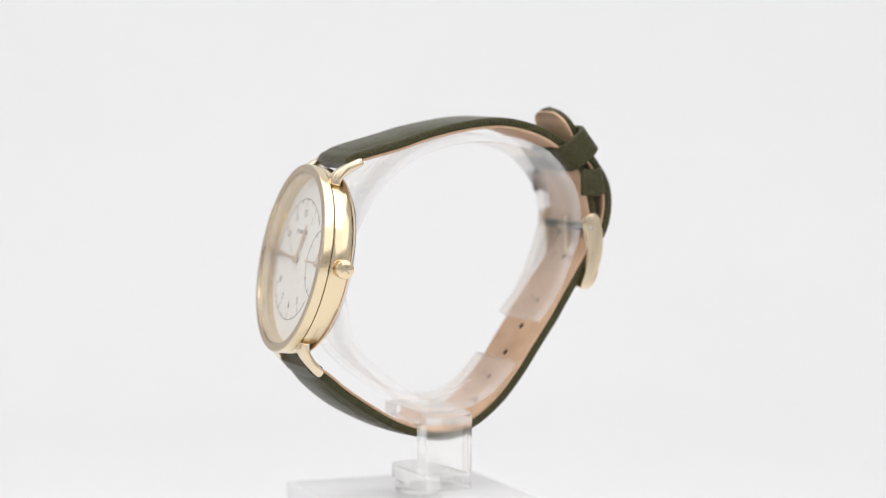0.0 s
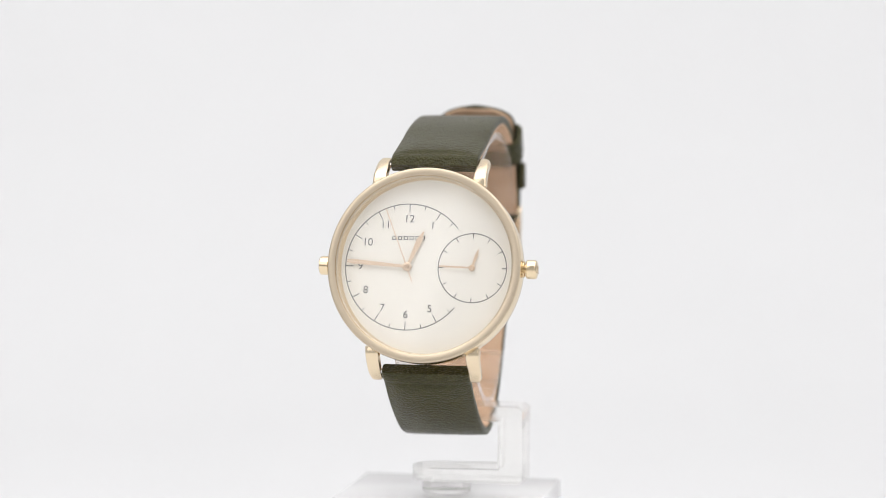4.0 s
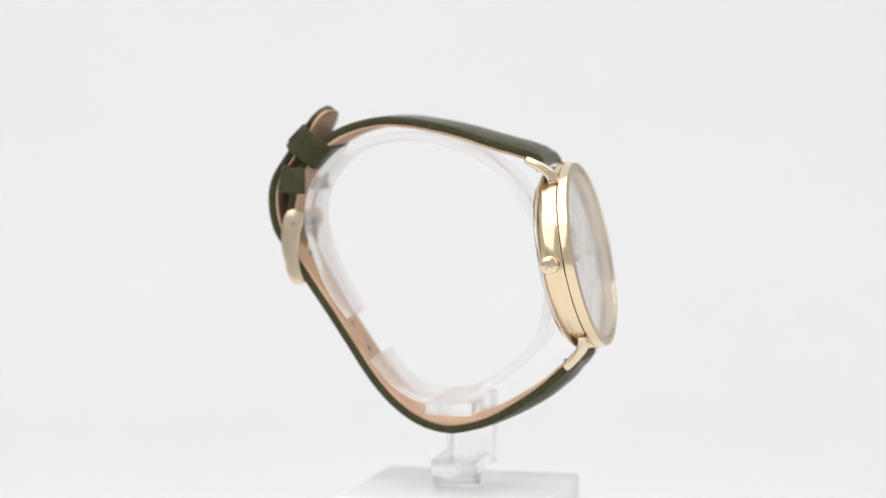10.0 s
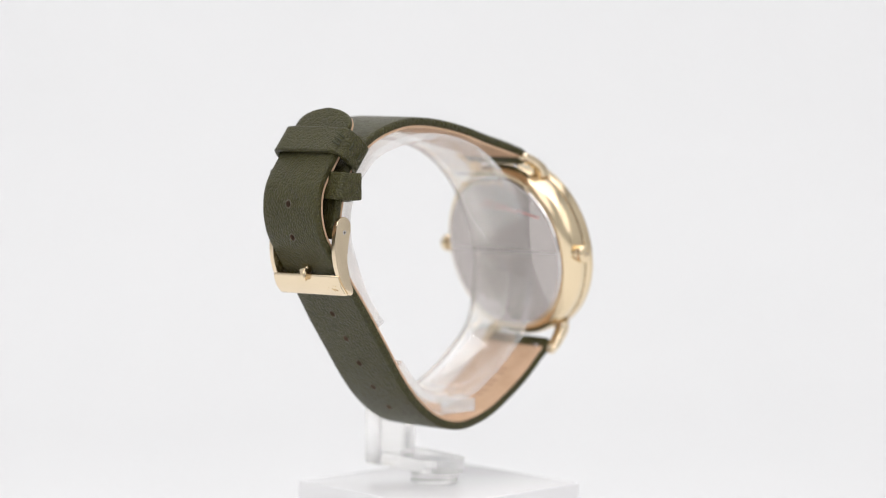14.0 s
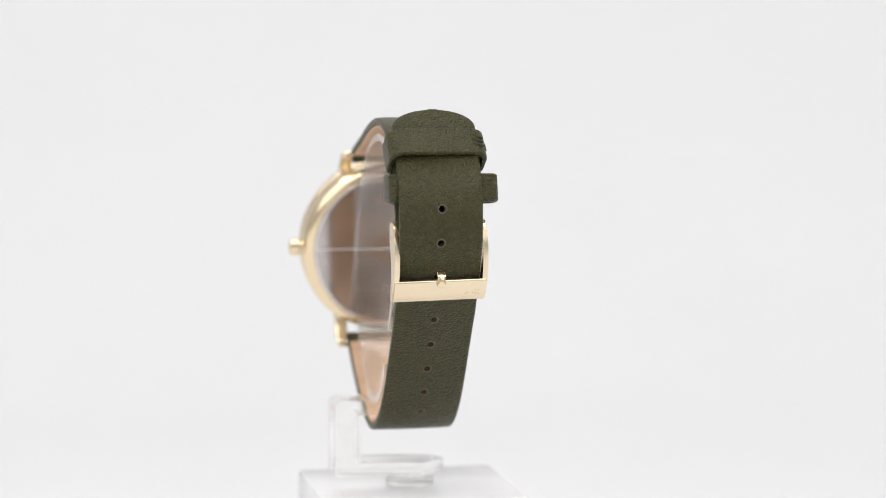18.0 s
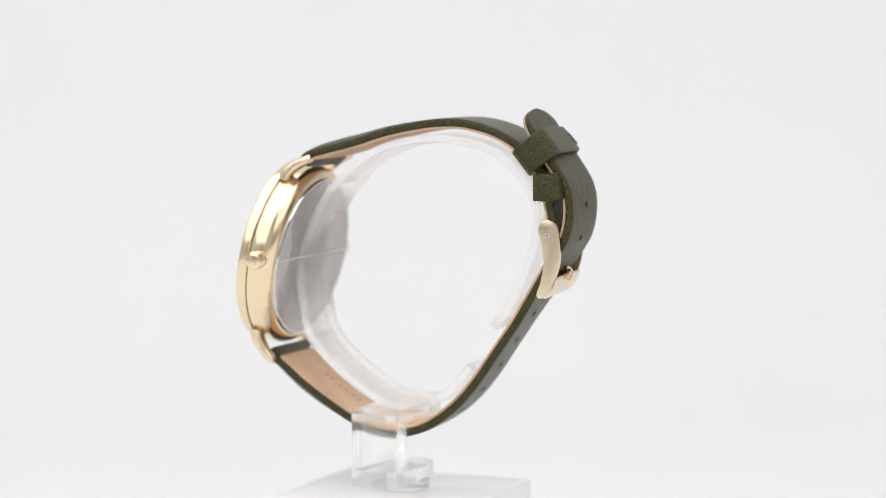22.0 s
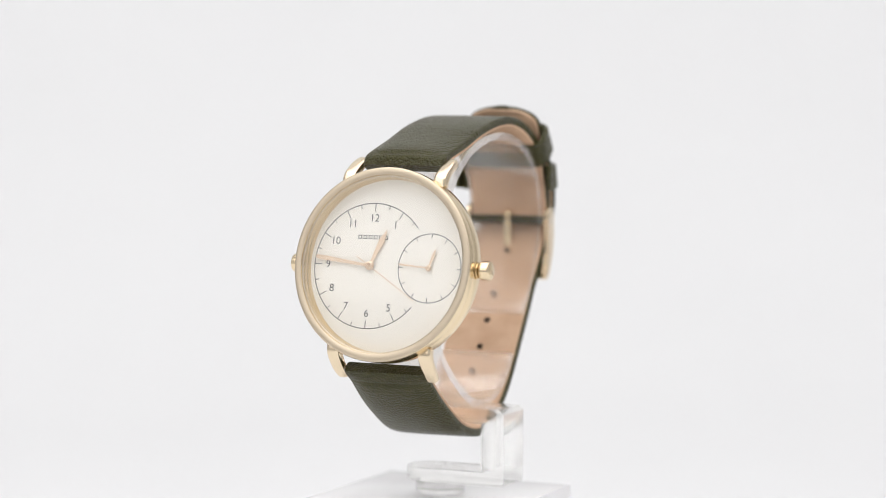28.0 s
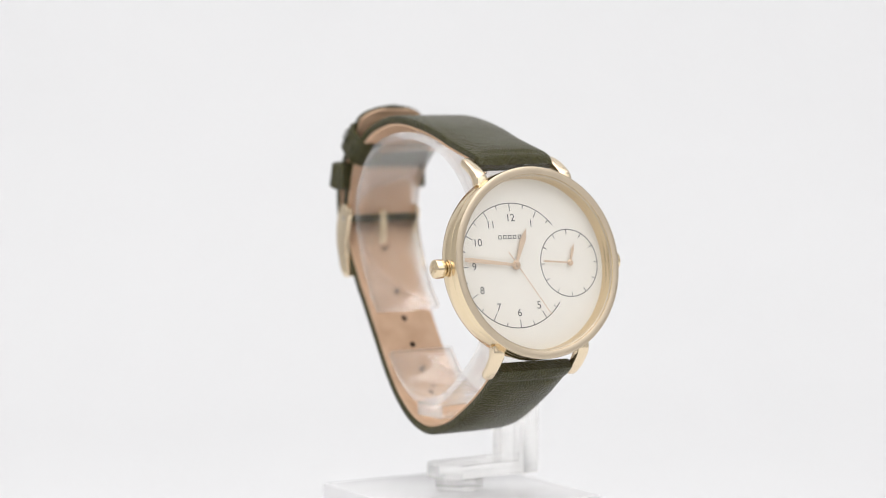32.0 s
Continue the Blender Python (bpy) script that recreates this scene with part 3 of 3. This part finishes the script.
def stitches():
    d = Vector((0, 4.3, -4.9)).normalized()
    out = Vector((0, 4.9, 4.3)).normalized()
    c = Vector((X0, 28.4, -20.0)) + out * 4.45
    for k in (-1, 0, 1):
        a = c + Vector((-7.2, 0, 0)) + d * (1.1 * k - 0.3)
        part("stitch", askew(rod(a, a + Vector((-2.4, 0, -0.4)) + d * 0.6, 0.22, 8)), THREAD, keeper)
    for k in (-1, 1):
        a = Vector((X0 - 10.5, 28.6, -19.9)) + out * (1.6 * k) - d * 0.9
        part("stitch", askew(rod(a, a + d * 1.8, 0.2, 8)), THREAD, keeper)


stitches()


def stroke(points, widths, n=40):
    """An outline of varying width round a curve, with round ends."""
    path, _ = spline(points, n)
    nor = normals(path, 1)
    w = np.interp(np.linspace(0, 1, n), np.linspace(0, 1, len(widths)), widths) / 2
    left = [tuple(path[k] + nor[k] * w[k]) for k in range(n)]
    right = [tuple(path[k] - nor[k] * w[k]) for k in range(n)]
    d0, d1 = path[0] - path[1], path[-1] - path[-2]
    d0, d1 = d0 / np.linalg.norm(d0), d1 / np.linalg.norm(d1)
    cap0 = [tuple(path[0] + w[0] * (math.cos(a) * -nor[0] + math.sin(a) * d0)) for a in np.linspace(0, math.pi, 9)[1:-1]]
    cap1 = [tuple(path[-1] + w[-1] * (math.cos(a) * nor[-1] + math.sin(a) * d1)) for a in np.linspace(0, math.pi, 9)[1:-1]]
    return left + cap1 + right[::-1] + cap0


SIDE = Matrix(((0, 0, 1, X0), (-1, 0, 0, 0), (0, 1, 0, 0), (0, 0, 0, 1)))   # (forward, up) drawn flat, raised along x


def hung(bm):
    """The buckle hangs a little lower at one end of its bar."""
    c = Matrix.Translation((X0, 31.0, -45.0))
    askew(bm).transform(c @ Matrix.Rotation(radians(1.3), 4, "Y") @ c.inverted())
    return bm


def buckle_parts():
    buckle = part("buckle", hung(plate(stroke([(-32.9, -46.9), (-32.0, -49.0), (-30.8, -50.6)], [1.0, 1.3, 0.9]), -10.0, 9.9, SIDE, 0.25)), BRUSHED, watch, "satin gold pin buckle")
    arm = stroke([(-31.6, -36.2), (-32.3, -39.5), (-32.4, -43.5), (-31.3, -47.5), (-29.8, -50.2)], [4.3, 4.0, 3.4, 2.8, 1.6])
    for x in (-9.65, 9.5):
        side = part("buckle_arm", hung(plate(arm, x - 0.55, x + 0.55, SIDE, 0.2)), BRUSHED, buckle)
        eye = Matrix.Translation((X0 + x, 31.5, -37.4)) @ Matrix.Rotation(radians(90), 4, "Y")
        part("pin_head", hung(lathe([(0.22, -0.63), (0.46, -0.63), (0.5, -0.58), (0.5, 0.58), (0.46, 0.63), (0.22, 0.63)], eye, 20)), STEEL, side, "small steel tube end of the buckle pin")
        # A dark rod plugs the tube; its colour stands for the shade inside.
        part("bore_shade", hung(rod((X0 + x - 0.58, 31.5, -37.4), (X0 + x + 0.58, 31.5, -37.4), 0.21, 16)), DARK, side)
    part("pin", hung(rod((X0 - 9.6, 32.3, -37.2), (X0 + 9.6, 32.3, -37.2), 0.6, 16)), STEEL, buckle)
    part("tongue", hung(plate(stroke([(-30.7, -35.7), (-30.6, -37.6), (-30.9, -41.5), (-31.7, -44.2), (-33.4, -45.7), (-34.0, -46.7), (-33.8, -47.7)], [0.9, 1.0, 1.1, 1.4, 1.6, 1.5, 0.9]), -0.85, 0.85, SIDE, 0.6, 4)), GOLD, buckle)


buckle_parts()


def buckle_marks():
    """Engraved strokes on the buckle's bar."""
    m = Matrix(((-1, 0, 0, X0), (0, 0.49, 0.87, 31.85 + 0.56), (0, 0.87, -0.49, -49.1 - 0.32), (0, 0, 0, 1)))
    for x, y, a in ((5.9, -0.1, 40), (7.5, 0.35, 40), (7.5, -0.35, -40), (8.2, 0.35, 40), (8.2, -0.35, -40)):
        mm = m @ Matrix.Translation((x, y, 0)) @ Matrix.Rotation(radians(a), 4, "Z")
        part("engraved_mark", hung(plate([(-0.5, -0.09), (0.5, -0.09), (0.5, 0.09), (-0.5, 0.09)], 0.03, 0.12, mm)), GOLD, bpy.data.objects["buckle"])


buckle_marks()


def release_knobs():
    for f, z in ((30.7, -66.4), (24.2, -24.3)):
        part("release_knob", lathe([(0, -0.5), (0.55, -0.4), (0.6, 0.3), (0.4, 0.55), (0, 0.6)], Matrix.Translation((X0 - 6.3, -f, z)) @ Matrix.Rotation(radians(60), 4, "X"), 20), STEEL, watch, "small steel quick-release knob")


release_knobs()


# ---- movement ----
def motions():
    steps = [0.5 * k for k in range(65)]

    def uneven(t):
        """The turntable runs a little behind over part of each turn."""
        a = (SPIN0 + SPIN * t + 180) % 360 - 180
        return float(np.interp(a, (-180, -20, 3, 18, 46, 75, 100, 180), (0, 0, -0.4, -0.45, -0.25, 0, 0, 0)))

    for ob in (watch, stand, plinth):
        base = BASE[ob.name] * U
        here = Vector((base.x, base.y, base.z + FLOOR * U))
        rows = []
        for t in steps:
            turn = Matrix.Rotation(radians(SPIN0 + SPIN * t + uneven(t)), 4, "Z")
            rows.append((t, turn @ Matrix.Translation(here)))
        walk(ob, rows)
    axis = (CASE.to_3x3() @ Vector((0, 0, 1))).normalized()
    for ob, start, rate in ((second_hand, -46.0, 6.0), (minute_hand, 274.0, 0.1), (hour_hand, 23.5, 0.00833), (small_minute, 271.5, 0.1), (small_hour, 18.0, 0.00833)):
        rows = []
        if rate > 1:   # one step a second
            times = [(0.0, 0)] + [(k + d, k + (d > 0.2)) for k in range(32) for d in (0.167, 0.233)] + [(32.0, 32)]
        else:
            times = [(0.0, 0.0), (32.0, 32.0)]
        for t, s in times:
            rows.append((t, Matrix.Translation(ob.location) @ Matrix.Rotation(radians(-(start + rate * s)), 4, axis)))
        walk(ob, rows)


motions()
